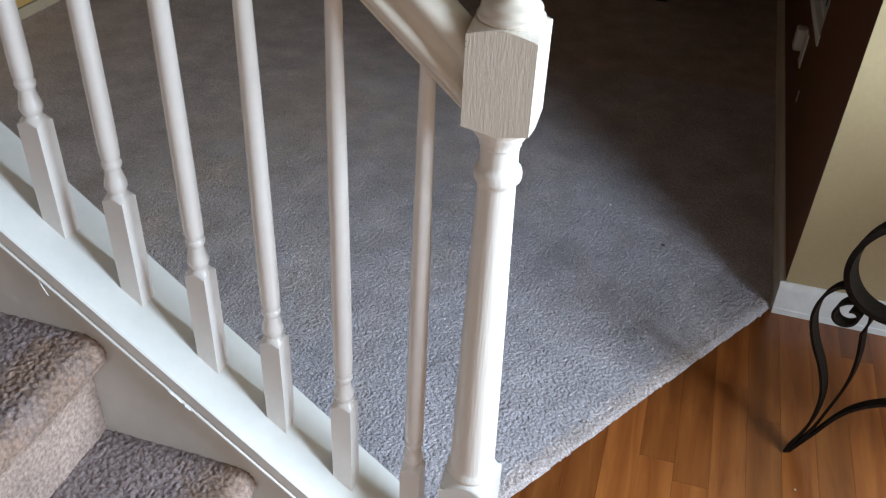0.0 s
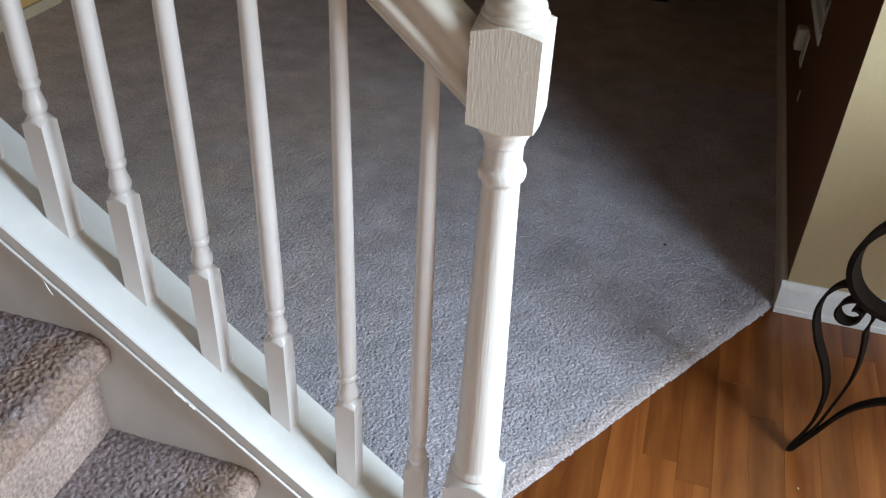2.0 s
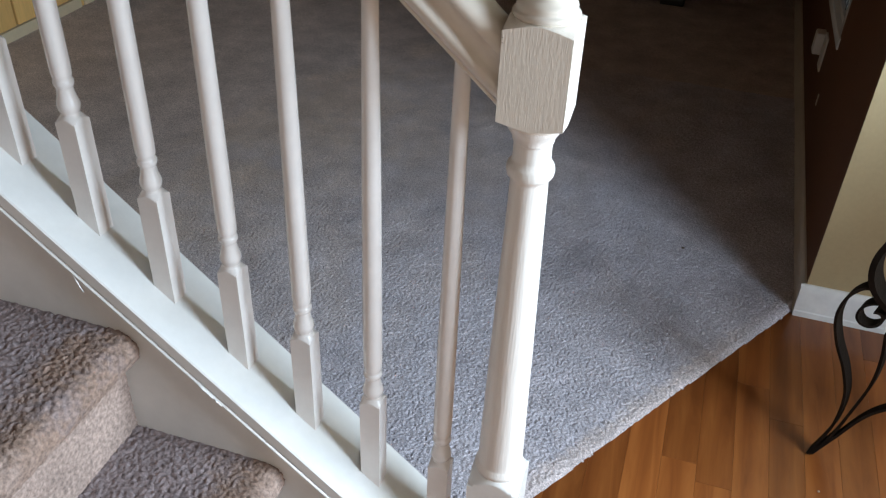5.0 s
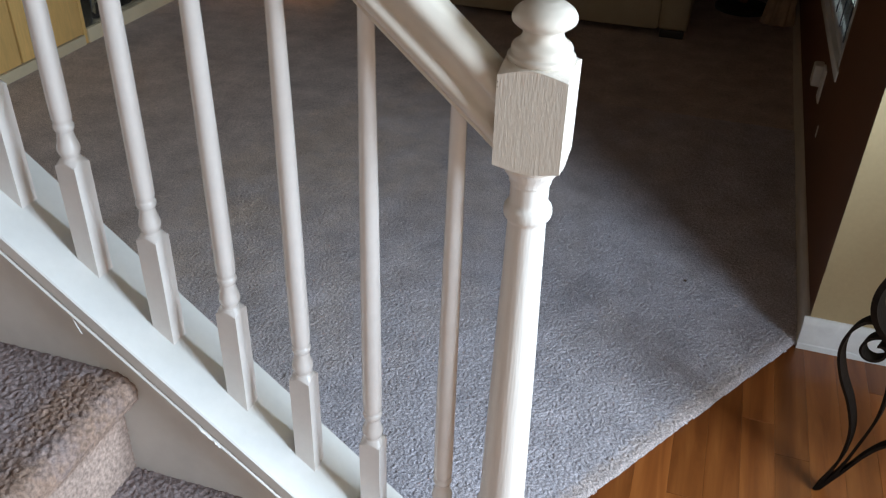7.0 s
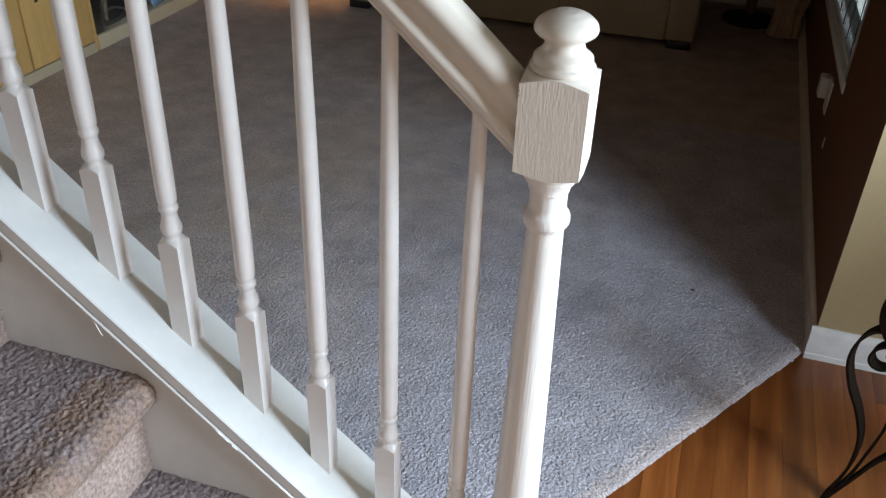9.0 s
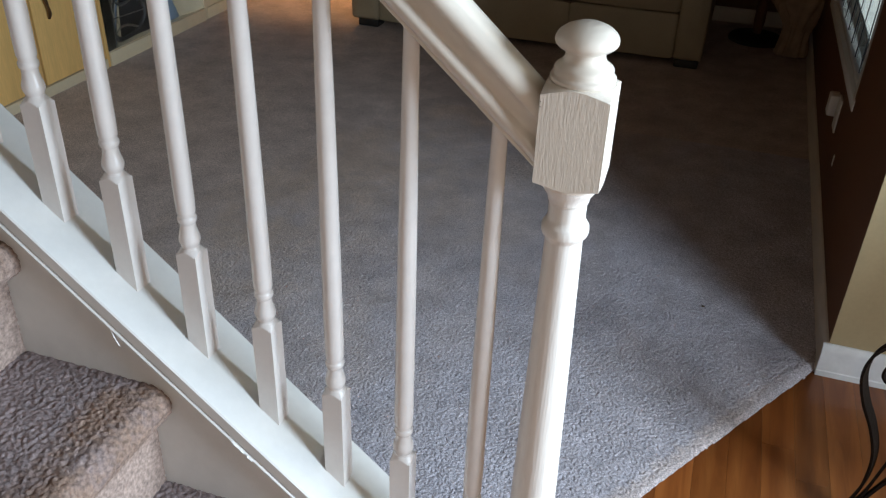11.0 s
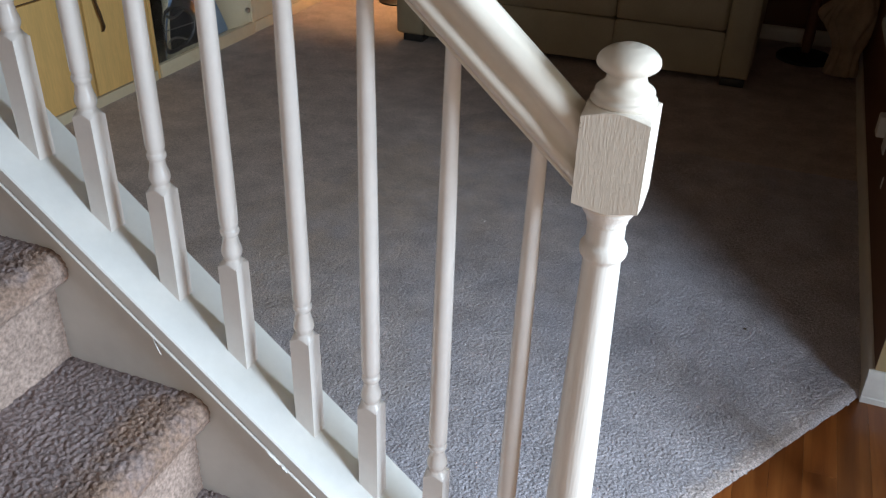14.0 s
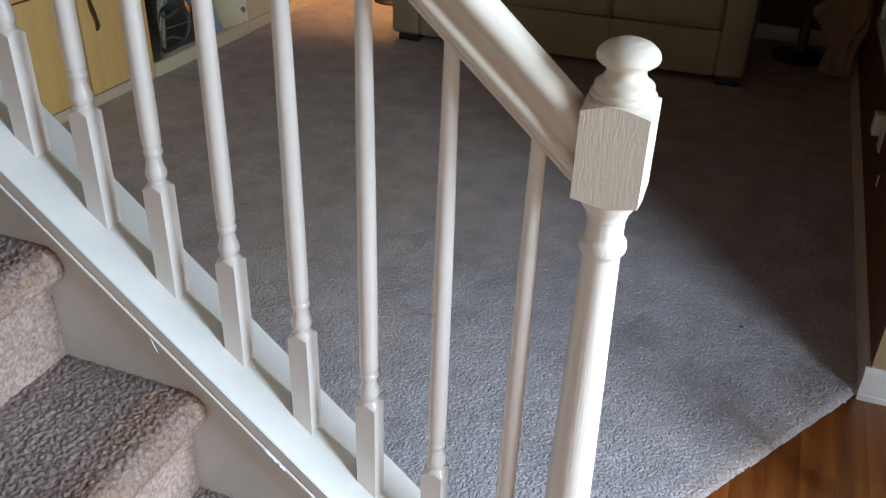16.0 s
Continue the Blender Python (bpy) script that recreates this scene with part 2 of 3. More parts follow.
def smooth_profile(points, steps=5):
    """A soft line through (z, radius) points."""
    out = []
    for i in range(len(points) - 1):
        p0, p1, p2, p3 = points[max(i - 1, 0)], points[i], points[i + 1], points[min(i + 2, len(points) - 1)]
        for k in range(steps):
            u = k / steps
            r = 0.5 * (2 * p1[1] + (p2[1] - p0[1]) * u + (2 * p0[1] - 5 * p1[1] + 4 * p2[1] - p3[1]) * u * u + (3 * p1[1] - p0[1] - 3 * p2[1] + p3[1]) * u ** 3)
            out.append((p1[0] + (p2[0] - p1[0]) * u, max(r, 0.0004)))
    return out + [points[-1]]


def sweep_x(name, profile, x0, x1, z_of, mat, steps=1, angle=35):
    """A (y, height) profile carried down the slope between two upright cuts."""
    rings = []
    for j in range(steps + 1):
        x = x0 + (x1 - x0) * j / steps
        rings.append([(x, y, z_of(x) + h) for y, h in profile])
    return loft(name, rings, mat, True, angle)


def bars(name, pts, width, thick, mat, face=(0.42, 0.907, 0)):
    """A flat iron band along points of an upright plane (x, z), its width across that plane; width and place may change."""
    rings = []
    for i, (x, y, z) in enumerate(pts):
        a, b = Vector(pts[max(i - 1, 0)]), Vector(pts[min(i + 1, len(pts) - 1)])
        d = (b - a).normalized()
        side = Vector(face).normalized()
        nrm = d.cross(side).normalized()
        c = Vector((x, y, z))
        rings.append([tuple(c + side * width / 2 * u + nrm * thick / 2 * v) for u, v in ((-1, -1), (1, -1), (1, 1), (-1, 1))])
    return loft(name, rings, mat, True, 40)


def spline(points, steps=8):
    out = []
    for i in range(len(points) - 1):
        p = [Vector(points[min(max(i + k, 0), len(points) - 1)]) for k in (-1, 0, 1, 2)]
        for k in range(steps):
            u = k / steps
            out.append(tuple(0.5 * (2 * p[1] + (p[2] - p[0]) * u + (2 * p[0] - 5 * p[1] + 4 * p[2] - p[3]) * u * u + (3 * p[1] - p[0] - 3 * p[2] + p[3]) * u ** 3)))
    return out + [tuple(points[-1])]


def lattice(u, v, cell, rng):
    """Smooth random relief, 0 to 1, with lumps of the given size."""
    a, b = u / cell, v / cell
    i, j = np.floor(a).astype(int), np.floor(b).astype(int)
    a, b = a - i, b - j
    a, b = a * a * (3 - 2 * a), b * b * (3 - 2 * b)
    t = rng.random((257, 263))
    g = lambda p, q: t[p % 257, q % 263]
    return (g(i, j) * (1 - a) + g(i + 1, j) * a) * (1 - b) + (g(i, j + 1) * (1 - a) + g(i + 1, j + 1) * a) * b


def tufts(u, v, cell, rng, lean=1.3):
    """The relief of cut pile, 0 to 1: oval twisted tufts at loose spacing, deep gaps between them."""
    wu = u + 0.5 * cell * (lattice(u, v, 2.3 * cell, rng) - 0.5)
    wv = v + 0.5 * cell * (lattice(u, v, 2.1 * cell, rng) - 0.5)
    a, b = wu / cell, wv / cell
    i, j = np.floor(a).astype(int), np.floor(b).astype(int)
    jx, jy, turn, tall = (rng.random((257, 263)) for _ in range(4))
    top = np.zeros_like(a)
    for di in (-1, 0, 1):
        for dj in (-1, 0, 1):
            p, q = (i + di) % 257, (j + dj) % 263
            dx, dy = a - (i + di + 0.1 + 0.8 * jx[p, q]), b - (j + dj + 0.1 + 0.8 * jy[p, q])
            c, n = np.cos(math.pi * turn[p, q]), np.sin(math.pi * turn[p, q])
            e = ((c * dx + n * dy) / lean) ** 2 + ((c * dy - n * dx) / 0.62) ** 2
            top = np.maximum(top, (0.55 + 0.45 * tall[p, q]) * (1 - 0.8 * e))
    return top


def sheet(name, p, quads, mat, wear_and_light=None):
    """A dense quad mesh from arrays."""
    used = np.unique(quads)
    back = np.full(len(p), -1)
    back[used] = np.arange(len(used))
    p, quads = p[used], back[quads]
    n = len(quads)
    me = bpy.data.meshes.new(name)
    me.vertices.add(len(p)), me.loops.add(4 * n), me.polygons.add(n)
    me.vertices.foreach_set("co", p.reshape(-1).astype(np.float32))
    me.loops.foreach_set("vertex_index", quads.reshape(-1).astype(np.int32))
    me.polygons.foreach_set("loop_start", np.arange(0, 4 * n, 4, dtype=np.int32))
    me.materials.append(mat)
    if wear_and_light is not None:
        me.attributes.new("wear_and_light", "FLOAT", "POINT").data.foreach_set("value", wear_and_light[used].astype(np.float32))
    me.update(calc_edges=True)
    me.polygons.foreach_set("use_smooth", [True] * n)
    return me


def grid_quads(rows, cols):
    k = np.arange(rows * cols).reshape(rows, cols)
    return np.stack([k[:-1, :-1], k[:-1, 1:], k[1:, 1:], k[1:, :-1]], -1).reshape(-1, 4)


# ---- setting: floors, walls, ceiling ----
def structure(name, me, label, category):
    return tagged(new(name, me), label, category, kind="structure")


EDGE = ((0.553, 1.196), (-0.205, -0.03))                    # the carpet's cut edge, from the wall's corner to the post
ROOM = [EDGE[0], (0.565, 1.30), (0.62, 4.52), (-3.05, 4.52), (-3.05, 0.055), (-0.152, 0.055)]
BASE = [(0.541, 1.214)] + ROOM[1:-1] + [(-0.170, 0.055)]
base_mesh = prism("floor_carpet", BASE, 0.001, CARPET - 0.001, PILE, 0)
# brown end of the ramp: warm room light painted into the far carpet
base_mesh.attributes.new("wear_and_light", "FLOAT", "POINT").data.foreach_set("value", [0.88] * len(base_mesh.vertices))
carpet = structure("floor_carpet", base_mesh, "grey mauve cut pile carpet with a raw edge along the wooden floor", "carpet")
subfloor = structure("subfloor", prism("subfloor", [(-3.1, -1.3), (1.97, -1.3), (1.97, 1.3), (0.74, 1.3), (0.78, 4.6), (-3.1, 4.6)], -0.12, -0.014, SKIRT, 0), "plain floor base under carpet and boards", "floor")

# walls
W1 = 2.44
structure("wall_entry", prism("wall_entry", [(0.566, 1.192), (1.97, 1.192), (1.97, 1.30), (0.66, 1.30), (0.66, 1.1985), (0.566, 1.1985)], 0, W1, CREAM, 0), "cream painted wall beside the entrance", "wall")


def wall_with_hole(name, axis, face, depth, span, hole, mat, label, splay=0.0):
    """An upright wall along x or y with one opening, whose far reveal may splay outwards."""
    (a0, a1), (h0, h1, z0, z1) = span, hole
    us, zs, verts, faces = (a0, h0, h1, a1), (0, z0, z1, W1), [], []
    for off in (0, depth):
        for i, u in enumerate(us):
            u += splay if off and i == 2 else 0.0
            for z in zs:
                fx, fy = face(u)
                verts.append((fx + off, u, z) if axis == "y" else (u, fy + off, z))
    at = lambda side, i, j: 16 * side + 4 * i + j
    for i in range(3):
        for j in range(3):
            if (i, j) != (1, 1):
                faces.append([at(0, i, j), at(0, i, j + 1), at(0, i + 1, j + 1), at(0, i + 1, j)])
                faces.append([at(1, i, j), at(1, i + 1, j), at(1, i + 1, j + 1), at(1, i, j + 1)])
    rim = [(i, 0) for i in range(3)] + [(3, j) for j in range(3)] + [(i, 3) for i in (3, 2, 1)] + [(0, j) for j in (3, 2, 1)]
    for loop in (rim, [(1, 1), (1, 2), (2, 2), (2, 1)]):
        for p, q in zip(loop, loop[1:] + loop[:1]):
            faces.append([at(0, *p), at(0, *q), at(1, *q), at(1, *p)])
    return structure(name, mesh(name, verts, faces, mat, 0), label, "wall")


def brown_x(y):
    return 0.566 + (y - 1.2) * 0.0165


WIN = (2.03, 3.25, 0.50, 1.25)
wall_with_hole("wall_brown", "y", lambda y: (brown_x(y), 0), 0.088, (1.1995, 4.6), WIN, BROWN, "dark brown painted wall with a low window", 0.70)
wall_with_hole("wall_door", "y", lambda y: (1.85, 0), 0.12, (-1.3, 1.190), (-0.64, 0.36, 0.47, 2.05), STAIR_WALL, "cream painted entrance wall with the glazed door opening")
structure("wall_back", box("wall_back", (-3.15, 4.52, 0), (0.61, 4.62, W1), BROWN, 0), "dark brown wall behind the sofa", "wall")
# cabinet and return walls: unseen, brown to keep the dark room dim
structure("wall_cabinet", box("wall_cabinet", (-3.15, -0.02, 0), (-3.06, 4.515, W1), BROWN, 0), "dark brown wall behind the cabinets", "wall")
structure("wall_stair", box("wall_stair", (-2.2, -1.3, 0), (1.845, -1.2, W1), STAIR_WALL, 0), "unseen wall along the stair, cream to bounce warm light", "wall")
# unseen; dark so that the post's left side stays shaded
structure("wall_landing", box("wall_landing", (-2.3, -1.3, 0), (-2.204, -0.07, W1), BROWN, 0), "unseen wall closing the stair, dark to cut bounce light", "wall")
structure("wall_return", box("wall_return", (-3.055, -0.07, 0), (-2.0, 0.05, W1), BROWN, 0), "dark brown wall past the top of the railing", "wall")
structure("ceiling", box("ceiling", (-3.2, -1.35, W1 + 0.002), (2.0, 4.65, W1 + 0.1), CEILING, 0), "unseen plain ceiling, kept dark to cut bounce light", "ceiling")


def baseboard(name, a, b, out, height, label, paint):
    """Moulded baseboard from a to b; out is the side it faces."""
    prof = [(0, 0), (0.016, 0), (0.016, height * 0.16), (0.0135, height * 0.19), (0.0135, height * 0.80), (0.011, height * 0.90), (0.005, height * 0.985), (0, height)]
    o = Vector((out[0], out[1], 0))
    rings = [[tuple(Vector((p[0], p[1], 0)) + o * d + Vector((0, 0, z))) for d, z in prof] for p in (a, b)]
    return structure(name, loft(name, rings, paint, True, 25), label, "baseboard")


baseboard("baseboard_entry", (0.552, 1.1915), (1.846, 1.1915), (0, -1), 0.100, "white moulded baseboard on the cream wall", DULL_WHITE)
baseboard("baseboard_brown", (brown_x(1.197), 1.1915), (brown_x(4.5), 4.5), (-1, 0.0), 0.100, "white moulded baseboard on the brown wall", RAIL_PAINT)
baseboard("baseboard_back", (0.59, 4.519), (-2.55, 4.519), (0, -1), 0.10, "white baseboard behind the sofa", RAIL_PAINT)

# ---- stair ----
stair = thing("staircase", "carpeted stair with a painted closed side", "stairs", kind="structure")
rng = np.random.default_rng(7)
Y_SKIRT, Y_WALL = -0.066, -1.195
riser_x = lambda n: -0.5906 - (n - 2) * RUN          # riser at the back of tread n
for n in range(1, 9):
    z, x_front, x_back = n * RISE, riser_x(n - 1), riser_x(n)
    zb = (n - 1) * RISE
    r = 0.028
    prof = [(x_back - 0.004, zb), (x_front, zb + 0.0005), (x_front + 0.002, z - 0.075), (x_front + 0.012, z - 0.058)]
    prof += [(x_front + 0.010 + r * math.cos(a), z - r - 0.004 + r * math.sin(a)) for a in [radians(q) for q in (-60, -30, 0, 25, 50, 70, 90)]]
    prof += [(x_front - 0.05, z - 0.003), (x_back - 0.004, z - 0.003)]
    step = part("step", loft("step", [[(px, y, pz) for px, pz in prof] for y in (Y_SKIRT, Y_WALL)], BACKING, True, 40), stair)
    # pile over riser, nosing and tread, where the stair can be seen
    if n > 6:
        continue
    line = np.array(prof[1:])
    run = np.concatenate([[0], np.cumsum(np.hypot(*np.diff(line, axis=0).T))])
    at = np.arange(0, run[-1], 0.0022)
    px, pz = np.interp(at, run, line[:, 0]), np.interp(at, run, line[:, 1])
    nx, nz = np.gradient(pz), -np.gradient(px)
    size = np.hypot(nx, nz)
    nx, nz = nx / size, nz / size
    ys = np.arange(Y_SKIRT + 0.001, Y_SKIRT - 0.56, -0.0022)
    u, v = np.meshgrid(at, ys, indexing="ij")
    flat = np.clip(nz, 0, 1)[:, None]                     # long pile on the treads, rubbed short on the risers
    h = tufts(u + n, v, 0.0066, rng) * (0.0034 + 0.0026 * flat)
    verts = np.stack([px[:, None] + nx[:, None] * h, v, pz[:, None] + nz[:, None] * h], -1).reshape(-1, 3)
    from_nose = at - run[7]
    # paler risers, brown worn noses, darker treads, blended with noise
    pile_tone = 0.45 + from_nose[:, None] / 0.17 + 0.75 * (lattice(u, v + 2 * n, 0.055, rng) - 0.5) + 0.35 * (lattice(u, v + 3 * n, 0.009, rng) - 0.5)
    pile_tone = np.clip(pile_tone, 0, 1).reshape(-1)
    tagged(part("pile", sheet("pile", verts, grid_quads(len(at), len(ys))[:, ::-1], STAIR_PILE, pile_tone), step), kind="stuff")

# closed side wall under the railing, with its sloped cap
X_TOP = -1.99
front = [(X_TOP, 0.0), (-0.038, 0.0), (-0.038, cap_z(-0.038) - 0.03), (X_TOP, cap_z(X_TOP) - 0.03)]
knee = thing("stair_wall", "white painted low wall under the stair railing", "stair wall", kind="structure")
part("panel", mesh("panel", [(x, y, z) for y in (Y_SKIRT, 0.05) for x, z in front],
     [[0, 1, 2, 3], [7, 6, 5, 4], [0, 4, 5, 1], [1, 5, 6, 2], [2, 6, 7, 3], [3, 7, 4, 0]], SKIRT, 0), knee)
t = 0.029
cap_prof = [(-0.0738, -t), (-0.0750, -t + 0.0025), (-0.0750, -0.0025), (-0.0725, 0.0), (0.064, 0.0), (0.067, -0.003), (0.067, -t)]
part("cap", sweep_x("cap", cap_prof, X_TOP, -0.0372, cap_z, WHITE, 1, 0), knee, "white glossy sloped cap board")
bead = [(-0.0662, -0.0385), (-0.0735, -0.0380), (-0.0765, -0.0360), (-0.0772, -0.0340), (-0.0762, -0.0318), (-0.0735, -0.0304), (-0.0662, -0.0300)]
part("moulding", sweep_x("moulding", bead, X_TOP, -0.0372, cap_z, WHITE, 1, 0), knee, "chipped white bead under the cap")

# flaked paint on the bead
def flake(name, x, drop, length):
    rings = []
    for i in range(9):
        u = i / 8
        px = x + length * (u - 0.5)
        r = 0.0024 * math.sin(math.pi * (0.08 + 0.84 * u)) * (1 + 0.35 * math.sin(9 * u))
        rings.append([(px, -0.0768 - r * math.cos(a), cap_z(px) - drop + 1.3 * r * math.sin(a)) for a in [k * math.pi / 4 for k in range(8)]])
    return part(name, loft(name, rings, WHITE, True, 40), knee)


flake("paint_flake", -0.436, 0.0345, 0.022)
flake("paint_flake", -0.418, 0.0350, 0.010)
curl_pts = spline([(-0.628, -0.075, cap_z(-0.628) - 0.037), (-0.620, -0.078, cap_z(-0.620) - 0.044), (-0.616, -0.077, cap_z(-0.616) - 0.053), (-0.618, -0.073, cap_z(-0.618) - 0.057)], 5)
part("paint_curl", loft("paint_curl", [[(p[0] + 0.0009 * math.cos(a), p[1] + 0.0009 * math.sin(a), p[2]) for a in [k * math.pi / 3 for k in range(6)]] for p in curl_pts], WHITE, True, 60), knee)

# ---- newel post ----
W = 0.0368
newel = thing("newel_post", "white painted turned newel post with a mushroom finial", "newel post")
part("base_block", turned("base_block", [(0.0, 0.08), (0.452, 0.08), (0.455, 0.0515), (0.462, 0.045), (0.470, 0.0385), (0.474, 0.0355)], WHITE, 0.0385), newel)
shaft = smooth_profile([(0.474, 0.0350), (0.480, 0.0368), (0.487, 0.0345), (0.492, 0.0325), (0.52, 0.0320), (0.60, 0.0305), (0.70, 0.0285), (0.80, 0.0262), (0.90, 0.0238), (0.952, 0.0227), (0.967, 0.0225),
                        (0.9705, 0.0240), (0.975, 0.0272), (0.981, 0.0281), (0.987, 0.0270), (0.9915, 0.0238), (0.9955, 0.0223), (1.006, 0.0221), (1.0165, 0.0223), (1.0185, 0.0238), (1.0215, 0.0242),
                        (1.026, 0.0258), (1.031, 0.0290), (1.0355, 0.0318), (1.040, 0.0335)], 4)
part("turned_shaft", turned("turned_shaft", shaft, POST, None), newel)
part("top_block", turned("top_block", [(1.040, 0.0345), (1.0445, 0.0375), (1.047, 0.0430), (1.0495, 0.0512), (1.052, 0.06), (1.149, 0.06), (1.1525, 0.0515), (1.155, 0.0455), (1.1575, 0.0405), (1.160, 0.0368), (1.1605, 0.034)],
     GRAINY, W, 192), newel, "square block with open wood grain under the paint")
for z in (1.1445, 1.139):
    part("nail_hole", turned("nail_hole", [(0.0, 0.0006), (0.0005, 0.0005)], BRONZE, None, 10), newel, "dark nail hole", pose(-W + 0.0012, -W - 0.0002, z, 90, 0, 0))
finial = smooth_profile([(1.1605, 0.0335), (1.163, 0.0352), (1.1665, 0.0350), (1.169, 0.0322), (1.1715, 0.0318), (1.1745, 0.0318), (1.1775, 0.0300), (1.182, 0.0240), (1.188, 0.0212), (1.1935, 0.0225),
                         (1.1965, 0.0280), (1.2005, 0.0324), (1.2055, 0.0334), (1.212, 0.0306), (1.2182, 0.0230), (1.2222, 0.0130), (1.2237, 0.0004)], 4)
part("finial", turned("finial", finial, RAIL_PAINT, None), newel, "white mushroom shaped finial")

# ---- balusters ----
H = 0.0157


def baluster():
    b = thing("baluster", "white painted turned wooden baluster on the sloped cap", "baluster", (LAST, 0, cap_z(LAST)), group="balusters of the stair railing")
    part("base_block", turned("base_block", [(-0.02, 0.03), (0.163, 0.03), (0.166, 0.0208), (0.169, 0.0175), (0.1725, 0.0150), (0.175, 0.0132)], BALUSTER_PAINT, H, 40), b)
    prof = smooth_profile([(0.175, 0.0130), (0.1775, 0.0122), (0.180, 0.0132), (0.186, 0.0152), (0.192, 0.0150), (0.200, 0.0128), (0.208, 0.0113), (0.214, 0.0112), (0.2165, 0.0128), (0.220, 0.0138),
                           (0.2235, 0.0136), (0.226, 0.0122), (0.229, 0.0122), (0.233, 0.0134), (0.26, 0.0138), (0.36, 0.0135), (0.48, 0.0128), (0.60, 0.0118), (0.72, 0.0104), (0.86, 0.0090)], 3)
    part("turned_shaft", turned("turned_shaft", prof, BALUSTER_PAINT, None, 32), b)
    return b


first = baluster()
FOOT = (-0.006, -0.008, -0.006, -0.004, -0.0075, -0.0075, -0.007, -0.008, -0.007, -0.007, -0.007, -0.007)    # feet set a little up the slope


def set_baluster(k):
    x = LAST - k * PITCH + FOOT[k]
    return pose(x, 0, cap_z(x), 0, math.degrees(-FOOT[k] / 0.75), random.uniform(-2, 2))


first.matrix_basis = set_baluster(0)
for k in range(1, 12):
    copy_thing(first, set_baluster(k))

# ---- handrail ----
rail = thing("handrail", "white painted moulded wooden handrail", "handrail")
half_prof = [(0.0, 0.005), (0.0205, 0.005), (0.0265, 0.010), (0.0290, 0.014), (0.0290, 0.018), (0.0265, 0.0215), (0.0215, 0.0245), (0.0205, 0.030), (0.0220, 0.037),
             (0.0260, 0.043), (0.0295, 0.0455), (0.0305, 0.049), (0.0298, 0.054), (0.0265, 0.0592), (0.0200, 0.0630), (0.0110, 0.0655), (0.0, 0.0662)]
rail_prof = [(-y, v / COS) for y, v in half_prof] + [(y, v / COS) for y, v in half_prof[-2:0:-1]]
part("rail", sweep_x("rail", rail_prof, X_TOP, -W + 0.001, lambda x: 1.0234 - SLOPE * x, RAIL_PAINT, 1, 50), rail)
part("fillet", sweep_x("fillet", [(0.0185, 0.0), (-0.0185, 0.0), (-0.0195, 0.002), (-0.0195, 0.0062), (0.0195, 0.0062), (0.0195, 0.002)], X_TOP, -W + 0.001, lambda x: 1.0234 - SLOPE * x, RAIL_PAINT, 1, 0), rail)

# ---- foyer: wooden boards, iron stand ----
boards = thing("floor_boards", "varnished orange brown wooden floor boards", "floor", kind="structure")


def board_mesh(length):
    w, e = 0.0769, 0.0004
    v = [(0, 0, -0.013), (w, 0, -0.013), (w, length, -0.013), (0, length, -0.013)]
    v += [(0.0001, 0.0001, -e), (w - 0.0001, 0.0001, -e), (w - 0.0001, length - 0.0001, -e), (0.0001, length - 0.0001, -e)]
    v += [(e, e, 0), (w - e, e, 0), (w - e, length - e, 0), (e, length - e, 0)]
    f = [[8, 9, 10, 11]] + [[a + i, a + (i + 1) % 4, a + 4 + (i + 1) % 4, a + 4 + i] for a in (0, 4) for i in range(4)]
    return mesh("board", v, f, BOARDS, 0)


for i in range(27):
    x = -0.196 + i * 0.0769
    y = -1.2
    while y < 1.19:
        length = min(random.choice((0.55, 0.75, 0.95, 1.2)), 1.194 - y)
        if length > 0.05:
            part("board", board_mesh(length - 0.0006), boards, m=pose(x, y, 0))
        y += length

stand = thing("plant_stand", "black wrought iron stand with scrolled flat bar legs", "stand")
Y0 = 0.675
curl = lambda pts, y=Y0: spline([(x, y + (0.0 if len(p) == 2 else p[2]), z) for p in pts for x, z in [p[:2]]])
part("leg", bars("leg", curl([(0.583, 0.004), (0.600, 0.058), (0.611, 0.115), (0.609, 0.192), (0.587, 0.262), (0.556, 0.326), (0.537, 0.387), (0.541, 0.437), (0.563, 0.469), (0.590, 0.473)]), 0.032, 0.006, IRON), stand)
part("leg", bars("leg", curl([(0.587, 0.004), (0.614, 0.066), (0.632, 0.148), (0.647, 0.235), (0.646, 0.307), (0.635, 0.372)]), 0.030, 0.006, IRON), stand)
part("leg", bars("leg", curl([(0.592, 0.006), (0.626, 0.075), (0.652, 0.130), (0.680, 0.168), (0.726, 0.199), (0.790, 0.215), (0.870, 0.205), (0.960, 0.150)]), 0.028, 0.006, IRON), stand)
scroll = [(0.600 + (0.037 - 0.0022 * i) * math.cos(a), 0.407 + (0.037 - 0.0022 * i) * math.sin(a)) for i in range(12) for a in [radians(40 + 38 * i)]]
part("scroll", bars("scroll", curl([(0.635, 0.372), (0.640, 0.408)] + scroll), 0.032, 0.005, IRON), stand)
ring = [(0.690 + 0.123 * math.cos(a), 0.535 + 0.118 * math.sin(a)) for a in [radians(15 * i) for i in range(25)]]
part("ring", bars("ring", curl(ring), 0.048, 0.012, IRON, (0.42, 0.91, 0)), stand)

# unseen top and post, placed so that the wall and floor get shade
part("tabletop", turned("tabletop", [(0.742, 0.382), (0.748, 0.390), (0.762, 0.390), (0.768, 0.382)], IRON, None, 48), stand, m=pose(1.29, 0.58, 0))
part("post", turned("post", [(0.0, 0.020), (0.02, 0.012), (0.742, 0.012)], IRON, None, 16), stand, m=pose(0.965, 0.675, 0))

